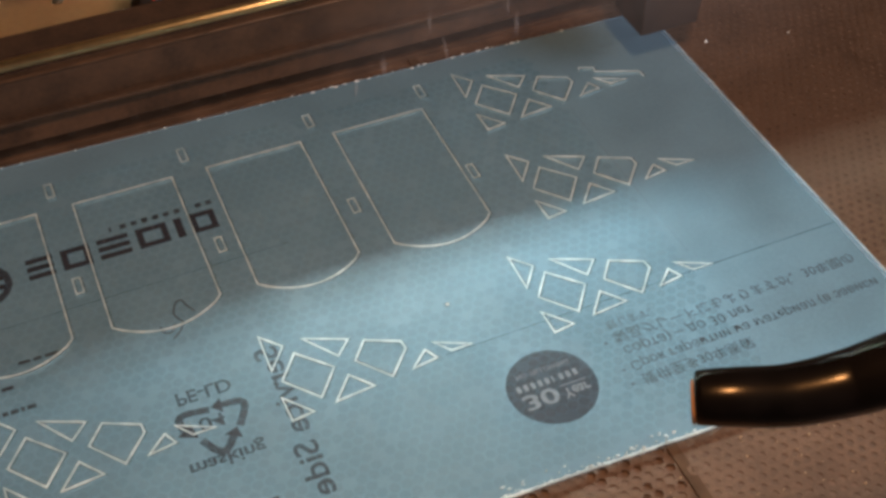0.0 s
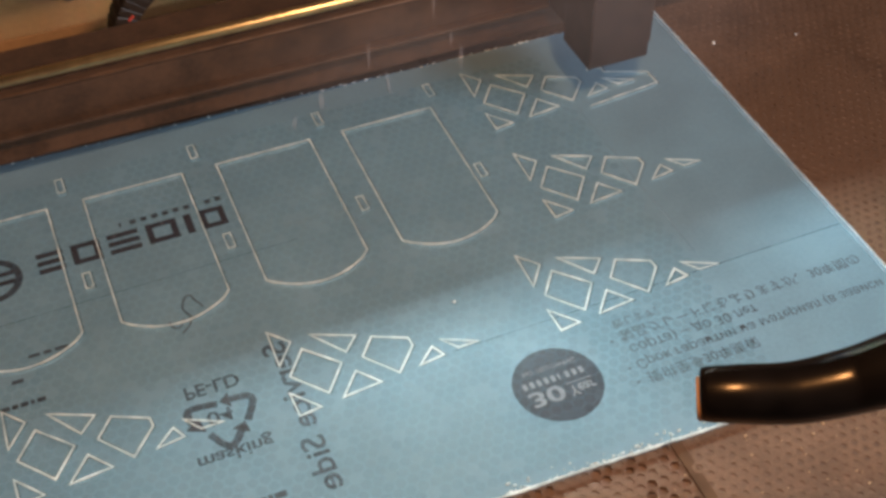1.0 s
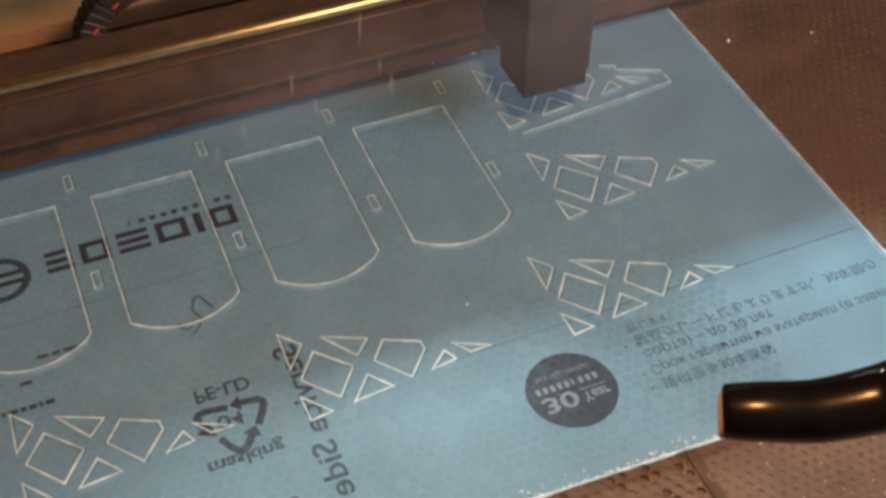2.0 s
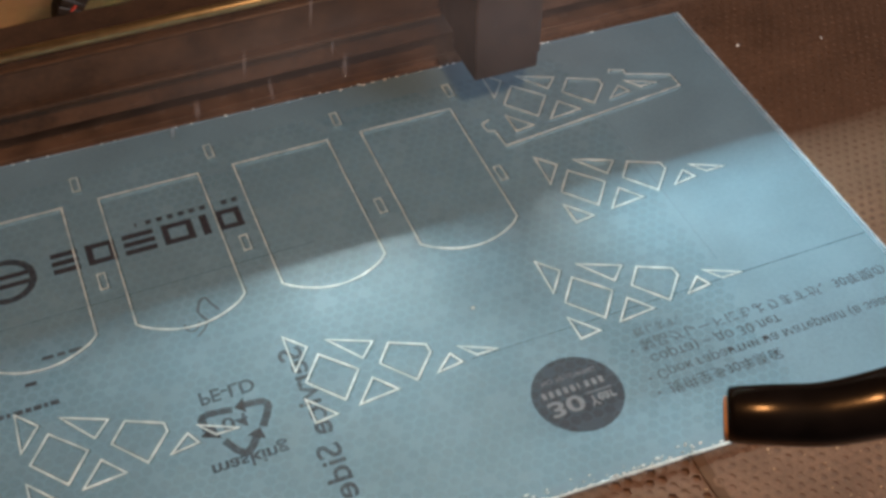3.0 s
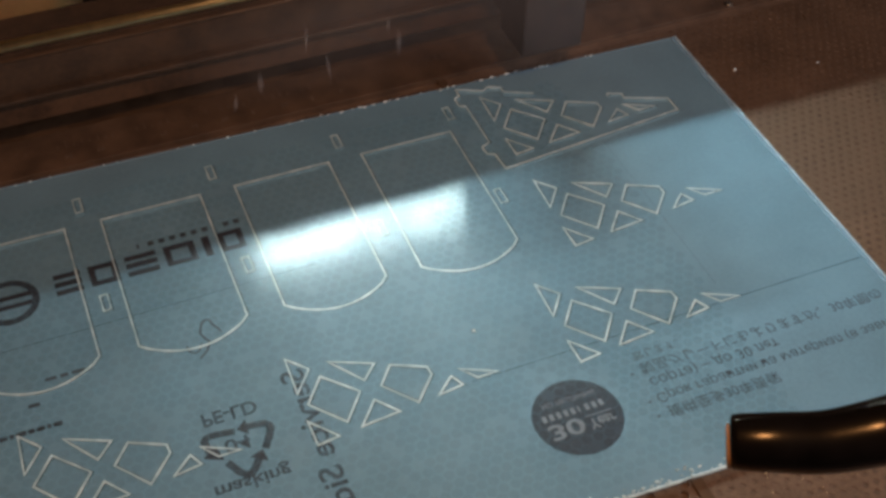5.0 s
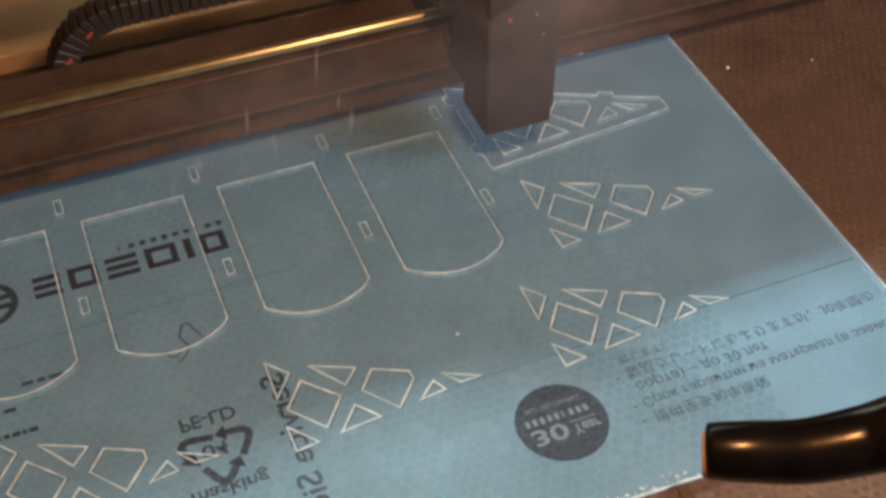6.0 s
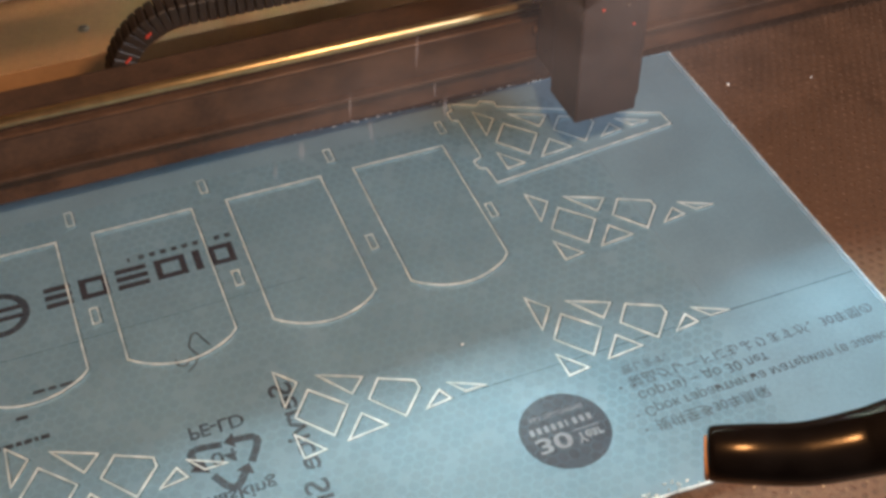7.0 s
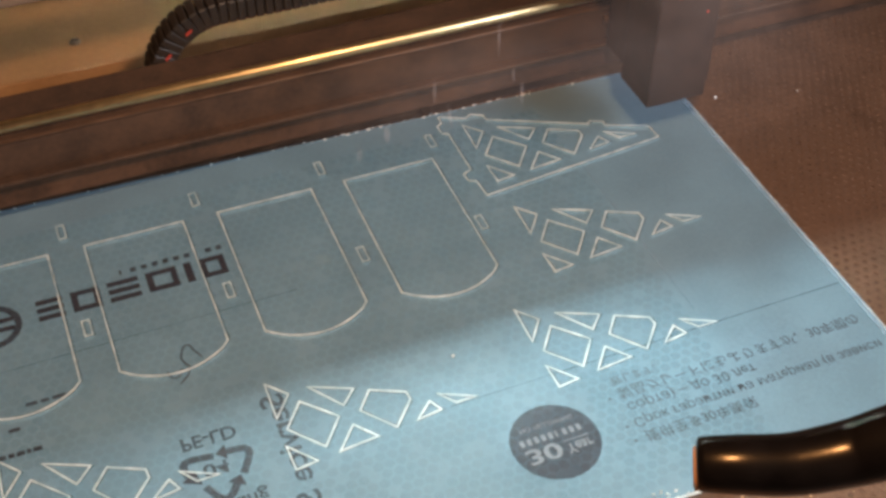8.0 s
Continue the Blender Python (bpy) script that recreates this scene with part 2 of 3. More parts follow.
def honeycomb(x0, x1, y0, y1, pitch, wall, top, depth, single, clogged=False):
    """Open hexagonal cells: the rims on top and the inner walls of every cell. Cells in the stretch `single` (x, x, y, y) are pieces of their own."""
    ro = pitch / math.sqrt(3)
    ri = ro - wall / math.sqrt(3)
    ang = np.array([math.pi / 6 + k * math.pi / 3 for k in range(6)])
    c, s = np.cos(ang), np.sin(ang)
    rng = np.random.RandomState(4)

    def add_cell(verts, faces, cx, cy, z, low, wob, filled):
        b = len(verts)
        for r, h in ((np.full(6, ro), z), (wob, z), (wob, low)):
            for i in range(6):
                verts.append((cx + r[i] * c[i], cy + r[i] * s[i], h))
        for i in range(6):
            j = (i + 1) % 6
            faces.append((b + i, b + j, b + 6 + j, b + 6 + i))
            faces.append((b + 6 + i, b + 6 + j, b + 12 + j, b + 12 + i))
        if filled:
            b = len(verts)
            for i in range(6):
                verts.append((cx + (wob[i] + 0.0001) * c[i], cy + (wob[i] + 0.0001) * s[i], filled))
            faces.append(tuple(range(b, b + 6)))

    def mesh_of(name, verts, faces):
        me = bpy.data.meshes.new(name)
        me.from_pydata(verts, [], faces)
        me.materials.append(HONEY)
        return me

    kinds = []
    for filled in (0, -0.0004, -0.0007):
        for k in range(3):
            verts, faces = [], []
            add_cell(verts, faces, 0, 0, 0, -depth, ri * (1 + rng.uniform(-0.05, 0.03, 6)), filled)
            kinds.append(mesh_of("cell", verts, faces))
    verts, faces, picked = [], [], []
    rows = int((y1 - y0) / (ro * 1.5))
    cols = int((x1 - x0) / pitch)
    for r in range(rows):
        for k in range(cols):
            cx = x0 + (k + 0.5 * (r % 2)) * pitch + rng.uniform(-1, 1) * pitch * 0.02
            cy = y0 + r * ro * 1.5 + rng.uniform(-1, 1) * pitch * 0.02
            z = top + rng.uniform(-0.0003, 0)
            patchy = noise.noise(Vector((cx * 34 + 3.1, cy * 34, 0))) + rng.uniform(-0.25, 0.25)
            filled = clogged and patchy < 0.14 and abs(cx - 0.071) > 0.0045
            wob = ri * (1 + rng.uniform(-0.05, 0.03, 6))
            if single[0] < cx < single[1] and single[2] < cy < single[3]:
                picked.append((cx, cy, z, kinds[rng.randint(3) + (3 * rng.randint(1, 3) if filled else 0)]))
            else:
                add_cell(verts, faces, cx, cy, z, top - depth, wob, top - rng.uniform(0.0003, 0.0008) if filled else 0)
    bed = new("honeycomb_bed", mesh_of("honeycomb_bed", verts, faces))
    for cx, cy, z, me in picked:
        one = new("cell", me)
        one.parent = bed
        one.location = (cx, cy, z)
    return bed


def machine():
    comb = honeycomb(-0.36, 0.0745, -0.47, 0.056, 0.00635, 0.0017, BED - 0.0002, 0.0022, (-0.01, 0.074, -0.345, -0.280), True)
    tagged(comb, "sooty brown aluminium honeycomb cutting bed", "cutting bed", kind="stuff")
    clogged = honeycomb(0.0790, 0.62, -0.47, 0.056, 0.00635, 0.0031, BED - 0.0002, 0.0007, (0.25, 0.34, -0.16, -0.05))
    tagged(clogged, "soot-clogged reddish brown honeycomb cutting bed", "cutting bed", kind="stuff")
    structure("bed_tray", box(-0.5, 0.0765, -0.50, 0.056, -0.06, BED - 0.0024), FLOOR, "dark sooty tray under the honeycomb", "tray")
    structure("bed_tray_right", box(0.0765, 0.66, -0.50, 0.056, -0.06, BED - 0.0008), FLOOR, "brown sooty backing of the honeycomb", "tray")
    structure("rear_channel", box(-0.5, 0.66, 0.056, 0.44, -0.06, BED - 0.0125), CHANNEL, "dark channel between the ruler and the rear deck", "tray")
    structure("bed_seam", box(0.0728, 0.0788, -0.47, 0.056, BED - 0.0009, BED - 0.0004, 0.0001), CHANNEL, "dark joint between two honeycomb panels", "seam")
    structure("bed_rim", box(-0.5, 0.66, -0.50, -0.471, BED - 0.0023, BED + 0.002, 0.001), STRIP, "brown metal rim in front of the bed", "rim")
    structure("machine_cabinet", box(-0.53, 0.69, -0.50, 0.46, -0.895, -0.0605, 0.004), REAR, "brown metal cabinet that carries the cutting bed", "cabinet")
    structure("wall_machine_left", box(-0.53, -0.50, -0.50, 0.46, -0.06, 0.20), REAR, "brown metal side wall of the machine", "wall")
    structure("wall_machine_right", box(0.66, 0.69, -0.50, 0.46, -0.06, 0.20), REAR, "brown metal side wall of the machine", "wall")
    structure("rear_deck", box(-0.5, 0.66, 0.180, 0.330, -0.0153, -0.001, 0.001), CREAM, "cream lacquered metal deck behind the gantry", "deck")
    structure("rear_step", box(-0.5, 0.66, 0.3302, 0.4398, -0.0153, 0.035, 0.002), REAR, "brown metal step at the rear of the machine", "step")
    structure("wall_machine_rear", box(-0.5, 0.66, 0.44, 0.46, -0.06, 0.46), REAR, "brown metal rear wall of the machine", "wall")


machine()


def soot_specks():
    """Tiny bright crumbs and scorched flakes strewn over the bed in front and beside the sheet."""
    rng = random.Random(21)
    bm = bmesh.new()
    for i in range(240):
        x, y = rng.uniform(-0.02, 0.30), rng.uniform(-0.40, -0.296 if i % 4 else -0.20)
        if x < 0.25 and y > -0.296:
            x += 0.26
        r = rng.uniform(0.0003, 0.0009)
        a = rng.uniform(0, 6.28)
        ring = [(x + r * q * math.cos(a + w), y + r * rng.uniform(0.5, 1.2) * math.sin(a + w)) for w, q in ((0, 1.3), (1.6, 0.6), (3.1, 1.2), (4.7, 0.7))]
        low = [bm.verts.new((px, py, BED - 0.0004)) for px, py in ring]
        peak = bm.verts.new((x, y, BED + r * 0.7))
        for k in range(4):
            bm.faces.new((low[k], low[(k + 1) % 4], peak))
    tagged(part("soot_specks", bm, SPECK), "tiny golden crumbs strewn over the cutting bed", "crumbs", kind="stuff")


soot_specks()


def ruler():
    ob = holder("bed_ruler", pose(0, 0, BED), "dark metal ruler strip with pale worn graduation marks along the bed", "ruler")
    part("strip", box(-0.5, 0.655, 0.056, 0.092, -0.0115, 0.0022, 0.0006), STRIP, ob)
    n = 0
    for i in range(130):
        x = -0.27 + i * 0.005
        if random.random() < 0.25:
            continue
        long = 0.0065 if i % 10 == 0 else (0.0045 if i % 2 == 0 else 0.003)
        part("tick", box(x - 0.0003, x + 0.0003, 0.0745, 0.0745 + long, 0.0021, 0.0025), TICK, ob)
        if i % 4 == 0 and random.random() < 0.8:
            for k in range(random.choice((1, 2, 2))):
                part("mark", box(x - 0.0022 + k * 0.0026, x - 0.0006 + k * 0.0026, 0.064, 0.0672, 0.0021, 0.0025), TICK, ob)
    return ob


ruler()


def screw(name, x, y, z, r, mat, label):
    ob = holder(name, pose(x, y, z), label, "screw", group="screws of the rear deck" if name == "deck_screw" else "")
    bm = bmesh.new()
    bmesh.ops.create_uvsphere(bm, u_segments=16, v_segments=8, radius=r)
    for v in bm.verts:
        v.co.z = max(v.co.z, 0) * 0.55
    part("screw_head", bm, mat, ob, smooth=True)
    part("slot", box(-r * 0.6, r * 0.6, -r * 0.12, r * 0.12, r * 0.42, r * 0.57), TRAY, ob)
    return ob


screw("deck_screw", -0.130, 0.214, -0.001, 0.0042, SCREW, "dull steel screw in the cream deck")
screw("deck_screw", -0.195, 0.214, -0.001, 0.0042, SCREW, "dull steel screw in the cream deck")
screw("deck_screw", 0.02, 0.214, -0.001, 0.0042, SCREW, "dull steel screw in the cream deck")
screw("ruler_bolt", 0.2990, 0.060, BED + 0.0022, 0.0033, SCREW, "shiny bolt head on the ruler strip")


def chip(x, y, z, r, label):
    bm = bmesh.new()
    bmesh.ops.create_icosphere(bm, subdivisions=1, radius=r)
    for v in bm.verts:
        v.co *= random.uniform(0.7, 1.15)
        v.co.z = max(v.co.z, -r * 0.3)
    ob = part("acrylic_chip", bm, GLINT)
    ob.location = (x, y, z)
    return tagged(ob, label, "chip", group="acrylic chips")


chip(0.2650, -0.0065, BED + 0.0004, 0.0014, "tiny white acrylic chip on the honeycomb bed")
chip(0.322, -0.020, BED + 0.0004, 0.0008, "tiny white acrylic chip on the honeycomb bed")
chip(0.009, -0.1605, 0.0006, 0.0009, "tiny white acrylic chip on the film")


def tube_lamp():
    ob = holder("tube_lamp", pose(0.147, 0.340, 0.400), "white glowing tube lamp on the rear wall of the machine", "lamp")
    part("glowing_tube", tube([(-0.159, 0, 0), (0.159, 0, 0)], [0.0147] * 2, 20), TUBE, ob)
    for s in (-1, 1):
        part("socket", box(s * 0.176 - 0.017, s * 0.176 + 0.017, -0.022, 0.022, -0.022, 0.022, 0.004), HOLDER, ob)
    part("batten", box(-0.194, 0.194, 0.025, 0.056, -0.028, 0.031, 0.004), HOLDER, ob)
    # lips, hood and louvres are unseen, added to trim where the lamp's light falls
    part("front_lip", box(-0.198, 0.198, -0.0640, -0.0610, -0.0340, 0.0313, 0.001), HOLDER, ob)
    part("added_hood", box(-0.198, 0.198, -0.064, 0.057, 0.0315, 0.0357, 0.0014), HOLDER, ob)
    part("added_lower_lip", box(-0.198, 0.198, -0.0320, 0.057, -0.0329, -0.0287, 0.0014), HOLDER, ob)
    for k in range(11):
        fin = part("added_louvre", box(-0.0006, 0.0006, -0.050, -0.016, -0.031, 0.031), HEAD, ob)
        fin.matrix_local = pose(-0.140 + 0.028 * k, 0, 0, 45, 0, 0)
    part("bracket", box(-0.03, 0.03, 0.0560, 0.1010, -0.021, 0.014, 0.002), HOLDER, ob)
    return ob


tube_lamp()


# ---- the acrylic sheet with its cuts and print ----
SHEET = holder("acrylic_sheet", pose(0, 0, 0), "clear acrylic sheet under blue printed masking film on the honeycomb bed", "acrylic sheet")


def lean(x, y):
    """A place on the sheet, metres from its rear right corner; the front and rear edges lie a little askew to the bed."""
    return (0.2440 + x - 0.0022 * y, 0.0385 - 0.0255 * x + y)


CORNERS = [lean(0, 0), lean(-0.60, 0), lean(-0.60, -0.331), lean(0.0, -0.331)]


def sheet_body():
    """The sheet's top is the film; its sides and underside are clear acrylic."""
    bm = prism(CORNERS, BED, 0.0)
    top = [f for f in bm.faces if f.normal.z > 0.5]
    bmesh.ops.delete(bm, geom=top, context="FACES_ONLY")
    part("panel", bm, PANEL, SHEET, "clear acrylic panel with pale edges")
    bm = bmesh.new()
    bm.faces.new([bm.verts.new((x, y, 0.0)) for x, y in CORNERS])
    bmesh.ops.recalc_face_normals(bm, faces=bm.faces[:])
    if bm.faces[:][0].normal.z < 0:
        bmesh.ops.reverse_faces(bm, faces=bm.faces[:])
    part("film", bm, FILM, SHEET, "translucent blue masking film")


sheet_body()


def rim_imprint():
    """The honeycomb below shows through the film as a faint mottle, one dimple to a cell."""
    pitch, x0, x1, y0, y1 = 0.00635, -0.356, 0.1485, -0.276, 0.030
    ro = pitch / math.sqrt(3)
    rng = random.Random(11)
    verts, faces = [], []
    for r in range(int((y1 - y0) / (ro * 1.5))):
        for k in range(int((x1 - x0) / pitch)):
            if rng.random() < 0.12:
                continue
            cx = x0 + (k + 0.5 * (r % 2)) * pitch + rng.uniform(-0.0002, 0.0002)
            cy = y0 + r * ro * 1.5 + rng.uniform(-0.0002, 0.0002)
            b = len(verts)
            for i in range(6):
                a = math.pi / 6 + i * math.pi / 3
                q = ro * rng.uniform(0.78, 0.90)
                verts.append((cx + q * math.cos(a), cy + q * math.sin(a), 0.00005))
            faces.append(tuple(range(b, b + 6)))
    me = bpy.data.meshes.new("cell_imprint")
    me.from_pydata(verts, [], faces)
    me.materials.append(IMPRINT)
    ob = new("cell_imprint", me)
    ob.parent = SHEET
    tagged(ob, "paler film where it lies over the cells", kind="stuff")


rim_imprint()


def frayed_edge():
    """Torn film and melted acrylic along the front and rear edges of the sheet."""
    for a, b, n in ((lean(-0.262, -0.3303), lean(-0.03, -0.3303), 190), (lean(-0.50, -0.0006), lean(-0.05, -0.0006), 26)):
        bm = bmesh.new()
        for i in range(n):
            u = random.random()
            x, y = a[0] + (b[0] - a[0]) * u, a[1] + (b[1] - a[1]) * u
            r = random.uniform(0.0003, 0.0009) * (1 if random.random() < 0.8 else 1.8)
            k = random.uniform(0, math.pi)
            y += 0.0065 * random.random() ** 3 if n > 100 else 0
            pts = [(x + r * math.cos(k + q) * random.uniform(0.5, 1.3), y + 0.5 * r * math.sin(k + q)) for q in (0, 1.7, 3.3, 4.8)]
            vs = [bm.verts.new((px, py, 0.0002 + random.uniform(0, 0.0008))) for px, py in pts]
            vl = [bm.verts.new((px, py, -0.0006)) for px, py in pts]
            bm.faces.new(vs)
            for q in range(4):
                bm.faces.new((vl[q], vl[(q + 1) % 4], vs[(q + 1) % 4], vs[q]))
        bmesh.ops.recalc_face_normals(bm, faces=bm.faces[:])
        tagged(part("frayed_film", bm, CUT, SHEET, "whitish frayed film along the sheet edge"), kind="stuff")
    # sparkle on the rear edge, put in as small white crumbs
    bm = bmesh.new()
    for i in range(24):
        x, y = lean(-0.27 + 0.17 * random.random() ** 0.8, random.uniform(-0.0012, 0.0008))
        r = random.uniform(0.0004, 0.0011)
        c = bmesh.ops.create_icosphere(bm, subdivisions=1, radius=r)
        for v in c["verts"]:
            v.co = Vector((x + v.co.x * 1.8, y + v.co.y * 0.7, 0.0003 + v.co.z * 0.6))
    tagged(part("edge_glints", bm, GLINT, SHEET, "white crumbs that stand for glints on the rear edge"), kind="stuff")
    part("side_band", prism([lean(-0.0004, -0.001), lean(-0.0042, -0.001), lean(-0.0042, -0.330), lean(-0.0004, -0.330)], 0.00004, 0.00012), ACRYLIC, SHEET, "pale strip along the sheet edge")
    part("front_lip", ribbon([lean(-0.60, -0.3306), lean(0, -0.3306)], 0.0013, -0.0004, 0.0003, False, wobble=0.6), CUT, SHEET)
    part("side_lip", ribbon([lean(-0.0006, 0), lean(-0.0006, -0.331)], 0.0008, -0.0004, 0.0002, False, wobble=0.3), CUT, SHEET)
    part("rear_lip", ribbon([lean(-0.60, -0.0005), lean(0, -0.0005)], 0.0010, -0.0004, 0.0003, False, wobble=0.6), ACRYLIC, SHEET)


frayed_edge()

Z_CUT = 0.00025


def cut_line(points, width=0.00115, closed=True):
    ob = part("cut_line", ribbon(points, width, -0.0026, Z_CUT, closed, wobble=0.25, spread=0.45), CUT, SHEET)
    # shade beside the cut and its lower edge, painted as one dark offset ribbon
    part("cut_shade", ribbon([(x + 0.0010, y - 0.0005) for x, y in points], 0.0011, -0.0003, 0.00012, closed), SHADY, ob)
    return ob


# the shaded inner wall of a hole, painted as a thin dark ring
def cut_shade(points, width=0.0005, closed=True):
    return part("cut_shade", ribbon(points, width, -0.0003, 0.0001, closed), HOLE_SHADE, SHEET)


def shrink(points, d):
    cx, cy = sum(p[0] for p in points) / len(points), sum(p[1] for p in points) / len(points)
    out = []
    for x, y in points:
        r = math.hypot(x - cx, y - cy)
        out.append((cx + (x - cx) * (r - d) / r, cy + (y - cy) * (r - d) / r))
    return out


def tablet(x):
    """Outline of a plate with square top corners and a bowed lower end."""
    pts = [(x, 0.0005), (x + 0.060, 0.0005), (x + 0.0603, -0.1035)]
    for i in range(1, 15):
        u = i / 15
        pts.append((x + 0.0603 - 0.0603 * u, -0.1050 - 0.0120 * (1 - (2 * u - 1) ** 2)))
    pts.append((x, -0.1045))
    cut_line(pts, 0.00135)


def slot(x, y):
    w, h = 0.0021, 0.0060
    cut_line([(x - w, y - h), (x + w, y - h), (x + w, y + h), (x - w, y + h)], 0.0009)


for k in range(4):
    tablet(-0.0815 * k)
for k in range(4):
    slot(-0.0105 - 0.0815 * (k - 1) - (0.0055 if k == 0 else 0), 0.0175)
    slot(-0.0105 - 0.0815 * (k - 1) - (0.0050 if k == 0 else 0), -0.0663)

# holes of a triangular lattice bracket, in millimetres from its lower corner
HOLES = [
    [(12, 70), (22, 59), (11.5, 45)],
    [(33, 60), (55.5, 50), (47, 41)],
    [(26, 52), (42.5, 35), (30, 18.5), (14.5, 36.5)],
    [(63, 46), (81, 37.5), (81.5, 32), (68.5, 17), (54, 34.5)],
    [(47.5, 27), (57.5, 15), (36, 13)],
    [(90.5, 27), (94.5, 19.5), (80, 17.5)],
    [(96.5, 30), (115, 21), (103.5, 21)],
    [(11, 26), (23.5, 11.5), (11.5, 10)],
]


def lattice(x, y, some=range(8)):
    for i in some:
        pts = [(x + a / 1000, y + b / 1000) for a, b in HOLES[i]]
        cut_line(pts, 0.00135)
        cut_shade(shrink(pts, 0.0016))


B1, B2, B3 = (0.0790, -0.0450), (0.0783, -0.1313), (0.0427, -0.2113)
lattice(*B1)
lattice(*B2)
lattice(*B3)
lattice(B3[0] - 0.1475, B3[1] - 0.0007)
lattice(B3[0] - 0.2878, B3[1])

# outline of the first bracket, in the order in which the beam cuts it: seconds at each corner, millimetres
OUTLINE = [(-1.2, 91, 41), (-1.1, 92, 44), (-1.0, 101, 40), (-0.9, 100, 36), (-0.2, 127, 25), (0.1, 127.5, 12.5), (2.4, 0, 0),
           (2.65, -1, 15), (2.75, -5.5, 17), (2.85, -6, 24), (2.95, 0, 26.5), (3.5, 0, 65), (3.6, -4, 67), (3.75, -4, 75), (3.85, 0, 77), (4.0, 0, 84),
           (4.4, 17, 76), (4.5, 21, 79), (4.6, 29, 75), (4.65, 29, 70), (5.7, 91, 41)]
FRESH = []


def fresh_cut():
    """The outline that is being cut: short pieces of melted edge that well up when the beam has passed."""
    for (t0, x0, y0), (t1, x1, y1) in zip(OUTLINE, OUTLINE[1:]):
        n = max(1, round((t1 - t0) / 0.15)) if t1 > 0 else 1
        for i in range(n):
            a, b = i / n, (i + 1) / n
            p = [(B1[0] + (x0 + (x1 - x0) * u) / 1000, B1[1] + (y0 + (y1 - y0) * u) / 1000) for u in (a, b)]
            ob = cut_line(p, 0.00135, False)
            FRESH.append((ob, t0 + (t1 - t0) * (a + b) / 2))


fresh_cut()


def letters(text, x0, x1, y, z=0.00012, mat=None, parent=None, name="lettering", upright=False, height=None, bold=0.0):
    """Mirrored lettering on the film: it reads along +x (or towards -y) with its top turned to the viewer."""
    cu = bpy.data.curves.new("text", "FONT")
    cu.body, cu.size, cu.offset = text, 1.0, bold
    tmp = new("text", cu)
    me = bpy.data.meshes.new_from_object(tmp.evaluated_get(bpy.context.evaluated_depsgraph_get()))
    bpy.data.objects.remove(tmp)
    bpy.data.curves.remove(cu)
    xs = [v.co.x for v in me.vertices]
    ys = [v.co.y for v in me.vertices]
    s = (x1 - x0) / (max(xs) - min(xs))
    sy = height / (max(ys) - min(ys)) if height else s
    for v in me.vertices:
        u, w = (v.co.x - min(xs)) * s, v.co.y * sy
        v.co = (y - w, -(x0 + u), z) if upright else (x0 + u, y - w, z)
    bm = bmesh.new()
    bm.from_mesh(me)
    bpy.data.meshes.remove(me)
    bmesh.ops.triangulate(bm, faces=bm.faces[:])
    for f in bm.faces:
        f.normal_update()
        if f.normal.z < 0:
            f.normal_flip()
    # strokes of one sign may cross: lay them a hair above one another
    bmesh.ops.split_edges(bm, edges=bm.edges[:])
    for i, f in enumerate(bm.faces):
        for v in f.verts:
            v.co.z += (i % 6) * 0.000004
    return part(name, bm, mat or INK, parent or SHEET)


def plate(name, x0, x1, y0, y1, mat, parent=None, z=0.00012):
    return part(name, box(x0, x1, y0, y1, z - 0.0001, z), mat, parent or SHEET)


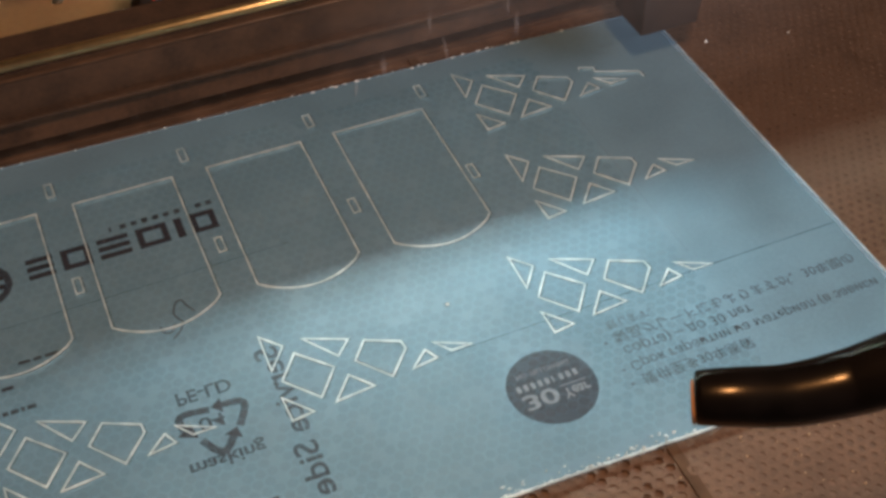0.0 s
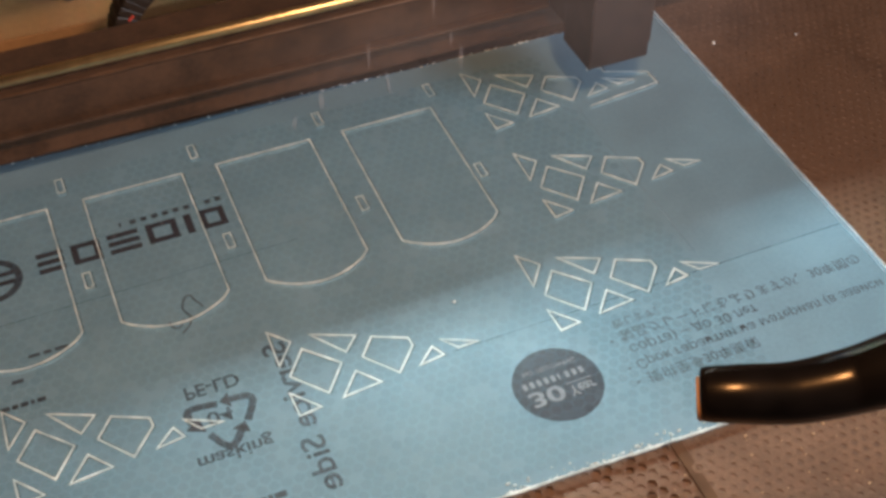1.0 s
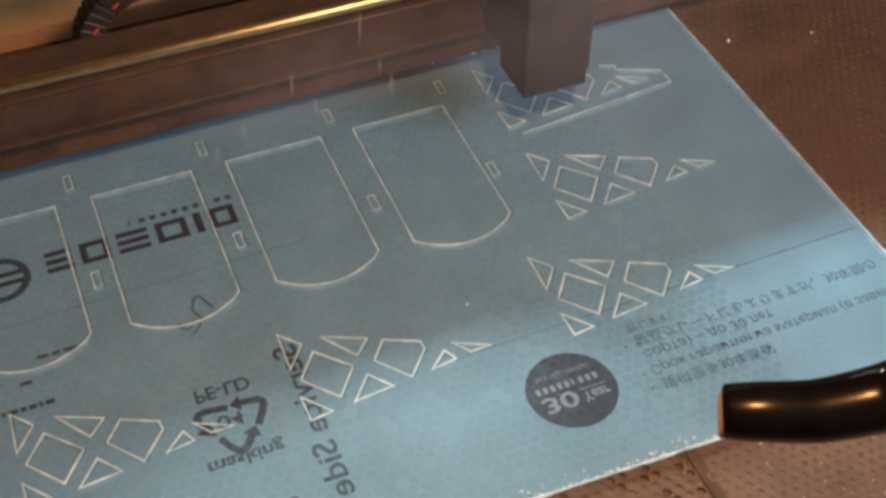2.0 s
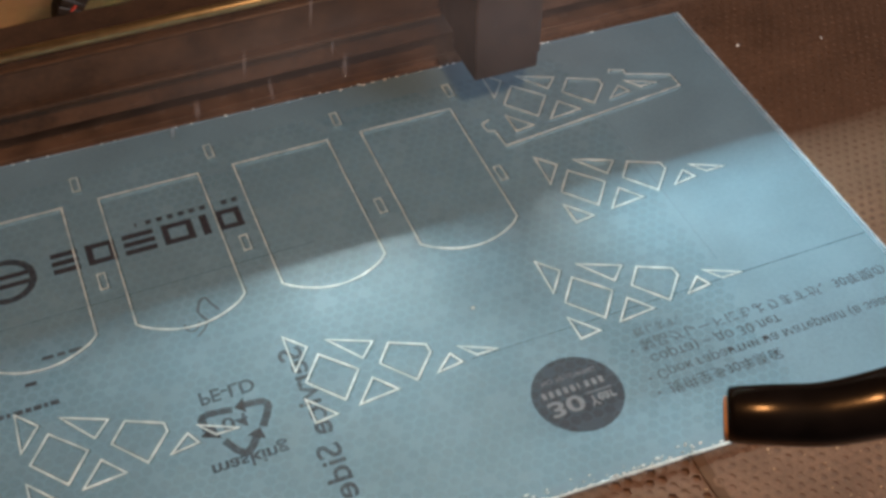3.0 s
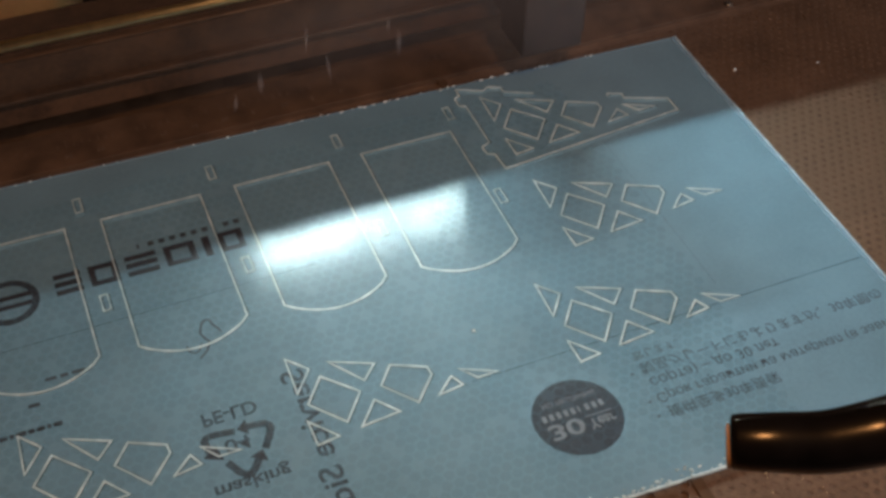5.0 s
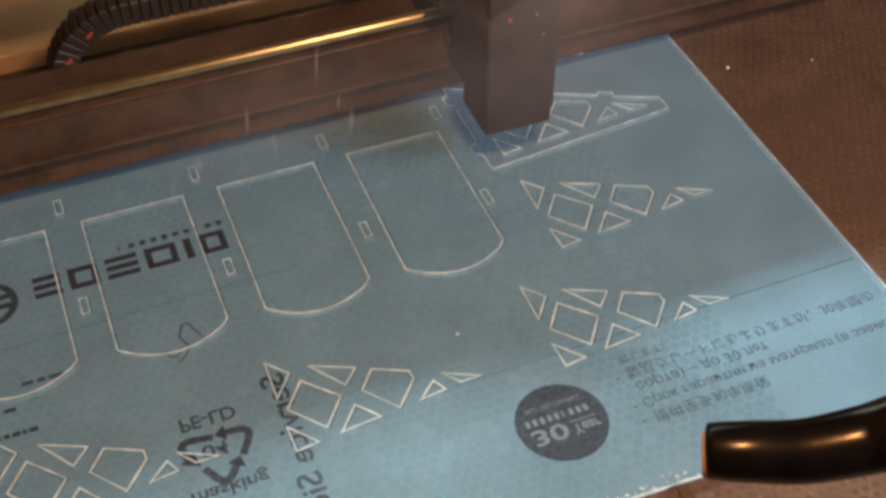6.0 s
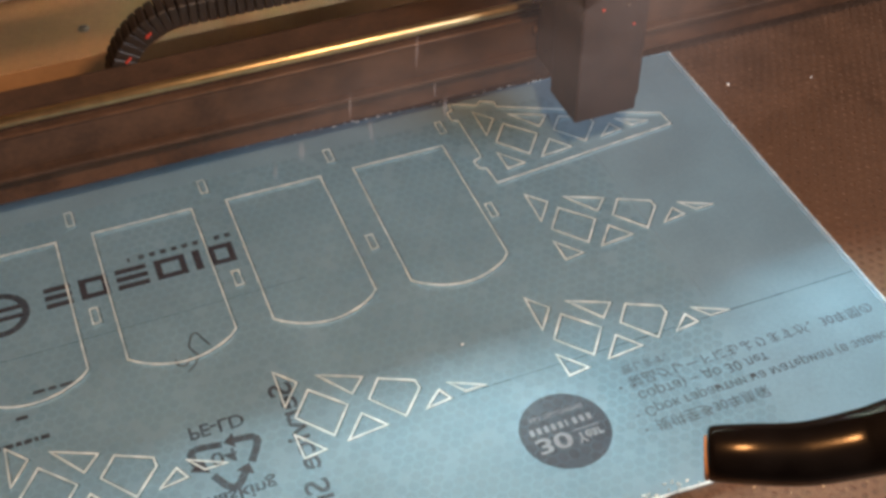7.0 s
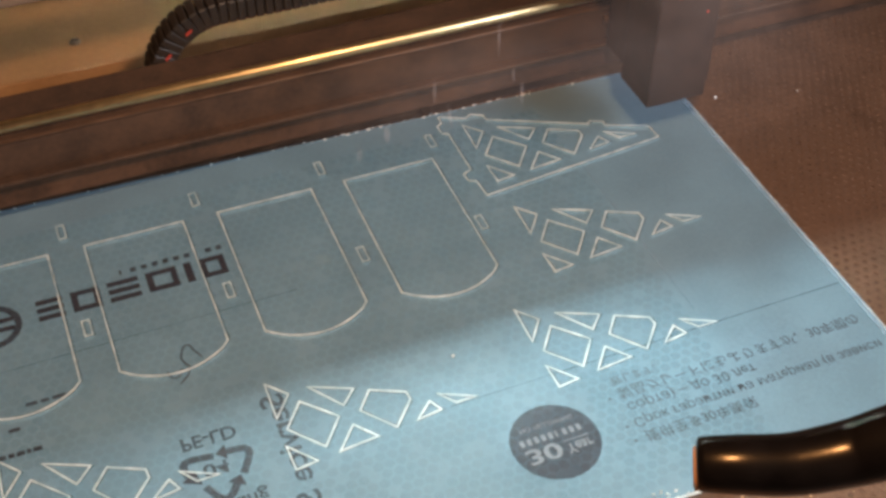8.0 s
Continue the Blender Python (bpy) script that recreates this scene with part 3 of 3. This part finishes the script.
def print_on_film():
    # round guarantee mark
    mark = part("round_mark", disc(0.0365, -0.2335, 0.0240, -0.00005, 0.00012, 56), INK, SHEET, "dark grey printed disc with pale lettering")
    letters("30", 0.0185, 0.0375, -0.2345, 0.00025, INK_LIGHT, mark, height=0.0098, bold=0.022)
    letters("Year", 0.0400, 0.0550, -0.2375, 0.00025, INK_LIGHT, mark, height=0.0068, bold=0.02)
    plate("rule", 0.0400, 0.0545, -0.2355, -0.2350, INK_LIGHT, mark, 0.00025)
    for k in range(9):
        x = 0.0185 + k * 0.0040
        plate("brand_block", x, x + (0.0022 if k != 5 else 0.0009), -0.2314, -0.2274, INK_LIGHT, mark, 0.00025)
    letters("NO YELLOWING", 0.0215, 0.0515, -0.2203, 0.00025, INK_LIGHT, mark, height=0.0030)
    # guarantee lines
    letters("Срок гарантии на матeриал (в зависи", 0.0805, 0.2345, -0.2352, mat=INK_THIN)
    letters("сорта) – до 30 лeт", 0.0820, 0.1600, -0.2245, mat=INK_THIN)
    letters("製品グレードにもよりますが、30年間の", 0.0810, 0.2330, -0.2142, mat=INK_THIN)
    letters("致します。", 0.0815, 0.1090, -0.2060, mat=INK_THIN)
    letters("提供至多30年质保", 0.0815, 0.1480, -0.2452, mat=INK_THIN)
    for y in (-0.2188, -0.2388, -0.2485):
        part("bullet", disc(0.0756, y, 0.0008, 0, 0.00012, 12), INK_THIN, SHEET)
    # film kind and recycling mark
    letters("PE-LD", -0.1440, -0.1155, -0.1624, height=0.0084, bold=0.018)
    letters("masking", -0.1485, -0.1100, -0.2075, height=0.0104, bold=0.018)
    letters("04", -0.1375, -0.1240, -0.1825, height=0.0088, bold=0.018)
    arrows = (((-0.1300, -0.1783), (-0.1475, -0.1755), (-0.1452, -0.1862), (-0.1395, -0.1935)),
              ((-0.1185, -0.1940), (-0.1095, -0.1785), (-0.1235, -0.1778), (-0.1290, -0.1775)),
              ((-0.1385, -0.1955), (-0.1305, -0.2095), (-0.1232, -0.1990), (-0.1200, -0.1940)))
    for tail, corner, base, tip in arrows:
        a, c, b, e = Vector(tail), Vector(corner), Vector(base), Vector(tip)
        line = [a] + [a.lerp(c, 0.5).lerp(c, u).lerp(c.lerp(b, u * 0.6), u) for u in (0, 0.25, 0.5, 0.75, 1)] + [b]
        part("arrow_band", ribbon(line, 0.0041, 0, 0.00012, False), INK, SHEET)
        d = (e - b).normalized()
        w = Vector((-d.y, d.x)) * 0.0048
        part("arrow_tip", prism([b + w, e, b - w], 0, 0.00013), INK, SHEET)
    # side note that reads towards the viewer
    letters("Service Side", 0.1505, 0.2500, -0.0865, upright=True, height=0.0130, bold=0.014)
    # maker's mark: plain shapes only
    for k, w in enumerate((0.0150, 0.0165, 0.0180, 0.0180, 0.0045, 0.0150)):
        x = -0.1975 + sum((0.0150, 0.0165, 0.0180, 0.0180, 0.0045, 0.0150)[:k]) + 0.0045 * k
        if k == 4:
            plate("maker_block", x, x + w, -0.0520, -0.0355, INK)
        else:
            for j in range(2 + (k % 2 == 0)):
                plate("maker_block", x, x + w, -0.0520 + j * (0.0127 if k % 2 else 0.00635), -0.0482 + j * (0.0127 if k % 2 else 0.00635), INK)
            if k % 2:
                plate("maker_block", x, x + 0.0038, -0.0482, -0.0393, INK)
                plate("maker_block", x + w - 0.0038, x + w, -0.0482, -0.0393, INK)
    for k in range(10):
        x = -0.1480 + k * 0.0064
        plate("maker_bar", x, x + (0.0034 if k not in (0, 7) else 0.0012), -0.0312, -0.0277, INK_THIN)
    ring = [(-0.2235 + 0.0150 * math.cos(a), -0.0470 + 0.0150 * math.sin(a)) for a in (2 * math.pi * i / 32 for i in range(32))]
    part("maker_ring", ribbon(ring, 0.0042, 0, 0.00012), INK, SHEET)
    for y in (-0.0505, -0.0435):
        plate("maker_bar", -0.2360, -0.2110, y - 0.0017, y + 0.0017, INK)
    # small lines that cannot be read
    x = -0.2420
    for w in (0.004, 0.002, 0.005, 0.003, 0.004, 0.002, 0.0045):
        plate("small_print", x, x + w, -0.1420, -0.1392, INK_THIN)
        x += w + 0.0012
    for k, (px, w) in enumerate(((-0.214, 0.006), (-0.206, 0.004), (-0.200, 0.007))):
        plate("small_print", px, px + w, -0.1108, -0.1086, INK_THIN)
    plate("small_print", -0.2250, -0.2190, -0.1256, -0.1232, INK_THIN)
    for px, w in ((-0.1265, 0.0030), (-0.1225, 0.0022), (-0.1195, 0.0060)):
        plate("small_print", px, px + w, -0.2450, -0.2415, INK_THIN)
    # hand-drawn squiggle, in millimetres
    for stroke in ([(-119, -110), (-122, -104), (-124, -99), (-127, -100), (-129, -104), (-130, -108), (-128, -113), (-127, -115), (-129, -120), (-132, -123), (-135, -125.5)],
                   [(-139, -114), (-139, -117), (-137.5, -119.5), (-135, -120), (-132.5, -118), (-131, -114)]):
        bend = []
        for i in range(len(stroke) - 1):
            p0, p1, p2, p3 = (Vector(stroke[j]) for j in (max(i - 1, 0), i, i + 1, min(i + 2, len(stroke) - 1)))
            bend += [0.5 * (2 * p1 + (p2 - p0) * u + (2 * p0 - 5 * p1 + 4 * p2 - p3) * u * u + (3 * p1 - p0 - 3 * p2 + p3) * u ** 3) for u in (0, 0.25, 0.5, 0.75)]
        part("squiggle", ribbon([(p.x / 1000, p.y / 1000) for p in bend], 0.0011, 0, 0.00012, False), INK_THIN, SHEET)
    # creases of the film
    part("film_crease", ribbon([(-0.33, -0.0835), (-0.055, -0.0800)], 0.0007, -0.0001, 0.00010, False, wobble=0.4), CREASE, SHEET)
    part("film_crease", ribbon([(-0.005, -0.1925), (0.2400, -0.1895)], 0.0008, -0.0001, 0.00010, False, wobble=0.4), CREASE, SHEET)
    part("film_crease", ribbon([(0.1470, -0.0390), (0.1505, -0.1770)], 0.0006, -0.0001, 0.00008, False, wobble=0.4), ACRYLIC, SHEET)


print_on_film()


# ---- gantry, head, cable chain ----
def gantry():
    ob = holder("gantry", pose(0, 0, 0), "dark brown metal gantry beam with a polished guide rail", "gantry")
    part("beam", box(-0.47, 0.62, 0.058, 0.088, 0.046, 0.0800, 0.0025), DARK, ob)
    part("front_plate", box(-0.465, 0.615, 0.0535, 0.0585, 0.0465, 0.0745, 0.001), DARK, ob)
    part("lower_panel", box(-0.465, 0.615, 0.0600, 0.0640, 0.0215, 0.0462, 0.0008), GANTRY, ob)
    # added out of sight to stop lamp light leaking under the beam
    part("light_stop_skirt", box(-0.465, 0.615, 0.0760, 0.0878, 0.0270, 0.0461, 0.001), GANTRY, ob)
    part("ledge", box(-0.465, 0.615, 0.0470, 0.0540, 0.0462, 0.0492, 0.001), DARK, ob)
    part("guide_rail", tube([(-0.468, 0.0560, 0.0818), (0.618, 0.0560, 0.0818)], [0.0033] * 2, 24), RAIL, ob, "polished steel guide rail", True)
    part("thin_rail", tube([(-0.466, 0.0530, 0.0735), (0.616, 0.0530, 0.0735)], [0.0011] * 2, 12), STRIP, ob, "", True)
    # bar, flange and posts are out of view, added to shade the sheet's rear
    part("shadow_bar", box(-0.490, 0.640, 0.1780, 0.1860, 0.0980, 0.2490, 0.0015), REAR, ob, "unseen brown bar added above the guide rail to cast shade")
    part("shadow_flange", box(-0.470, 0.620, 0.0740, 0.1040, 0.1445, 0.1495, 0.0012), REAR, ob)
    for x in (-0.478, 0.628):
        part("post", box(x - 0.008, x + 0.008, 0.0860, 0.1779, 0.1290, 0.1443, 0.0015), GANTRY, ob)
        part("post", box(x - 0.008, x + 0.008, 0.0860, 0.1040, 0.0775, 0.1292, 0.0015), GANTRY, ob)
        part("end_carriage", box(x - 0.012, x + 0.012, 0.030, 0.105, BED + 0.0035, 0.078, 0.003), GANTRY, ob)
    return ob


def laser_head():
    """Its base point is where the beam meets the sheet."""
    ob = holder("laser_head", pose(0, 0, 0), "matt black laser head that rides along the gantry", "laser head")
    part("housing", box(-0.0150, 0.0255, -0.0185, 0.0165, 0.0445, 0.150, 0.0015), HEAD, ob)
    part("side_cover", box(0.0257, 0.0285, -0.0150, 0.0130, 0.052, 0.146, 0.0008), HEAD, ob)
    part("lens_tube", tube([(0.004, 0.0, 0.0452), (0.004, 0.0, 0.0400)], [0.0085, 0.0065], 20), HEAD, ob)
    part("carriage", box(-0.012, 0.023, 0.0167, 0.0440, 0.051, 0.110, 0.002), HEAD, ob)
    # unseen block, added to widen the head's gap in the lamp's reflection
    part("added_carriage", box(-0.030, 0.023, 0.0167, 0.0440, 0.1102, 0.140, 0.002), HEAD, ob)
    part("roller", tube([(-0.012, 0.0505, 0.066), (0.022, 0.0505, 0.066)], [0.0028] * 2, 12), STRIP, ob)
    # the two red balls are painted glints on the head's front, not screws
    for x, z, r, mat in ((-0.003, 0.122, 0.0011, RED), (0.0127, 0.122, 0.0010, SCREW), (0.0175, 0.108, 0.0009, RED)):
        bm = bmesh.new()
        bmesh.ops.create_uvsphere(bm, u_segments=10, v_segments=6, radius=r)
        for v in bm.verts:
            v.co += Vector((x, -0.0185, z))
        part("screw", bm, mat, ob, smooth=True)
    return ob


def cable_chain():
    """A bend of flat plastic links behind the beam; its upper run leads to the head."""
    ob = holder("cable_chain", pose(0, 0, 0), "black plastic cable chain bent over behind the gantry", "cable chain")
    r, cz = 0.0425, 0.062
    step = 0.0056
    spots = [(step * i, cz - r, 0.0) for i in range(64, -1, -1)]
    n = 25
    spots += [(-r * math.sin(math.pi * i / n), cz - r * math.cos(math.pi * i / n), math.pi * i / n) for i in range(1, n)]
    spots += [(step * i, cz + r, math.pi) for i in range(70)]
    proto = None
    for x, z, a in spots:
        if proto is None:
            proto = part("link", box(-0.0026, 0.0026, -0.0085, 0.0085, -0.0072, 0.0072, 0.0007, 1), CHAIN, ob)
            link = proto
        else:
            link = new("link", proto.data)
            link.parent = ob
        link.matrix_local = pose(x, 0.0950, z, 0, math.degrees(a), 0)
    for x, z in ((-0.036, 0.083), (-0.022, 0.097)):
        b = part("red_mark", box(-0.0022, 0.0022, -0.0006, 0.0006, -0.0006, 0.0006), RED, ob)
        b.matrix_local = pose(x, 0.0862, z, 0, -40, 0)
    return ob


GANTRY_OB, HEAD_OB, CHAIN_OB = gantry(), laser_head(), cable_chain()


def smoke():
    """Thin fumes round the head and along the gantry: flat, almost clear puffs that thin out at the rim."""
    ob = holder("smoke", pose(0, 0, 0), "thin pale fumes drifting from the cut", "smoke", kind="stuff")
    rng = random.Random(7)
    bm = bmesh.new()
    bmesh.ops.create_icosphere(bm, subdivisions=3, radius=1.0)
    bmesh.ops.delete(bm, geom=[v for v in bm.verts if v.co.z < -0.05], context="VERTS")
    me = bpy.data.meshes.new("puff")
    bm.to_mesh(me)
    bm.free()
    me.shade_smooth()

    def puff(name, at, size, mat, turn):
        data = me.copy()
        data.materials.append(mat)
        one = new(name, data)
        one.parent = ob
        facing = Vector((-0.30, -0.70, 0.64)).to_track_quat("Z", "Y").to_matrix().to_4x4()
        one.matrix_local = Matrix.Translation(at) @ facing @ pose(0, 0, 0, 0, 0, turn) @ Matrix.Diagonal((*size, 1))

    puff("puff", (0.002, -0.030, 0.105), (0.130, 0.100, 0.010), VEIL, 10)
    puff("puff", (0.010, -0.032, 0.150), (0.060, 0.050, 0.008), VEIL, -20)
    puff("trail", (-0.115, 0.012, 0.070), (0.150, 0.045, 0.010), TRAIL, 14)
    # narrow upright dashes of pale veil, strewn at random left of the head
    for k in range(7):
        x = rng.uniform(-0.20, -0.03)
        puff("streak", (x, rng.uniform(0.005, 0.030), rng.uniform(0.03, 0.10)), (rng.uniform(0.0012, 0.0028), rng.uniform(0.006, 0.016), 0.001), STREAK, rng.uniform(-6, 12))
    return ob


SMOKE_OB = smoke()


# ---- black hose end in front ----
def hose():
    ob = holder("hose", pose(0, 0, 0), "glossy black curved rubber hose with an orange end", "hose")
    ctrl = [Vector(p) for p in ((0.0205, -0.3677, 0.1572), (0.0301, -0.3727, 0.1585), (0.0492, -0.3796, 0.1579), (0.0683, -0.3849, 0.1612), (0.0793, -0.3895, 0.1675),
                                (0.1001, -0.3984, 0.1822), (0.1253, -0.4061, 0.1951), (0.2535, -0.4127, 0.2148), (0.4438, -0.392, 0.1934), (0.662, -0.36, 0.15))]
    pts = []
    for i in range(len(ctrl) - 1):
        a, b, c, d = ctrl[max(i - 1, 0)], ctrl[i], ctrl[i + 1], ctrl[min(i + 2, len(ctrl) - 1)]
        for k in range(8):
            u = k / 8
            pts.append(0.5 * ((2 * b) + (c - a) * u + (2 * a - 5 * b + 4 * c - d) * u * u + (3 * b - a - 3 * c + d) * u ** 3))
    pts.append(ctrl[-1])
    d0 = (pts[1] - pts[0]).normalized()
    pts = [pts[0] - d0 * 0.003, pts[0] - d0 * 0.0022] + pts
    radii = [0.0082, 0.0098] + [min(0.0101 + 0.000085 * i, 0.0135) for i in range(len(pts) - 2)]
    part("tube", tube(pts, radii, 40), RUBBER, ob, smooth=True)
    e = pts[0]
    e = e + Vector((0, -0.0006, -0.0018))
    part("end_cap", tube([e - d0 * 0.0012, e - d0 * 0.0008, e + d0 * 0.002], [0.0068, 0.0080, 0.0080], 32), COPPER, ob, "orange plastic end cap", True)
    return ob


hose()

# the beam's way over the sheet: seconds, x, y
SPOT = [(0.0, 0.2062, -0.0210), (0.2, 0.2062, -0.0322), (0.5, 0.1860, -0.0345), (1.0, 0.1560, -0.0364), (1.5, 0.1276, -0.0402), (1.7, 0.1172, -0.0412),
        (2.2, 0.0890, -0.0440), (2.4, 0.0795, -0.0440), (2.6, 0.0780, -0.0350), (2.8, 0.0755, -0.0240), (3.0, 0.0780, -0.0130), (3.5, 0.0785, 0.0135), (3.8, 0.0770, 0.0290),
        (4.0, 0.0790, 0.0380), (4.2, 0.0850, 0.0370), (4.5, 0.0955, 0.0337), (4.7, 0.1060, 0.0280), (5.2, 0.1340, 0.0130), (5.7, 0.1640, -0.0010), (5.8, 0.1690, -0.0033), (5.9, 0.1690, -0.0040),
        (6.0, 0.0800, -0.0450), (6.1, 0.0850, -0.0445), (6.5, 0.1074, -0.0430), (7.0, 0.1362, -0.0402), (7.5, 0.1660, -0.0370), (8.0, 0.1960, -0.0340)]


def motions():
    walk(GANTRY_OB, [(t, pose(0, y, 0)) for t, x, y in SPOT])
    walk(HEAD_OB, [(t, pose(x, y, 0)) for t, x, y in SPOT])
    walk(CHAIN_OB, [(t, pose(0.5 * x - 0.150, y, 0)) for t, x, y in SPOT])
    walk(SMOKE_OB, [(t, pose(x, y, 0)) for t, x, y in SPOT])
    for ob, t in FRESH:
        if t < 0:
            continue
        rows = [(0.0, pose(0, 0, -0.0080))]
        if t > 0.12:
            rows.append((t - 0.07, pose(0, 0, -0.0080)))
        rows += [(t, pose(0, 0, 0)), (8.0, pose(0, 0, 0))]
        walk(ob, rows)


motions()
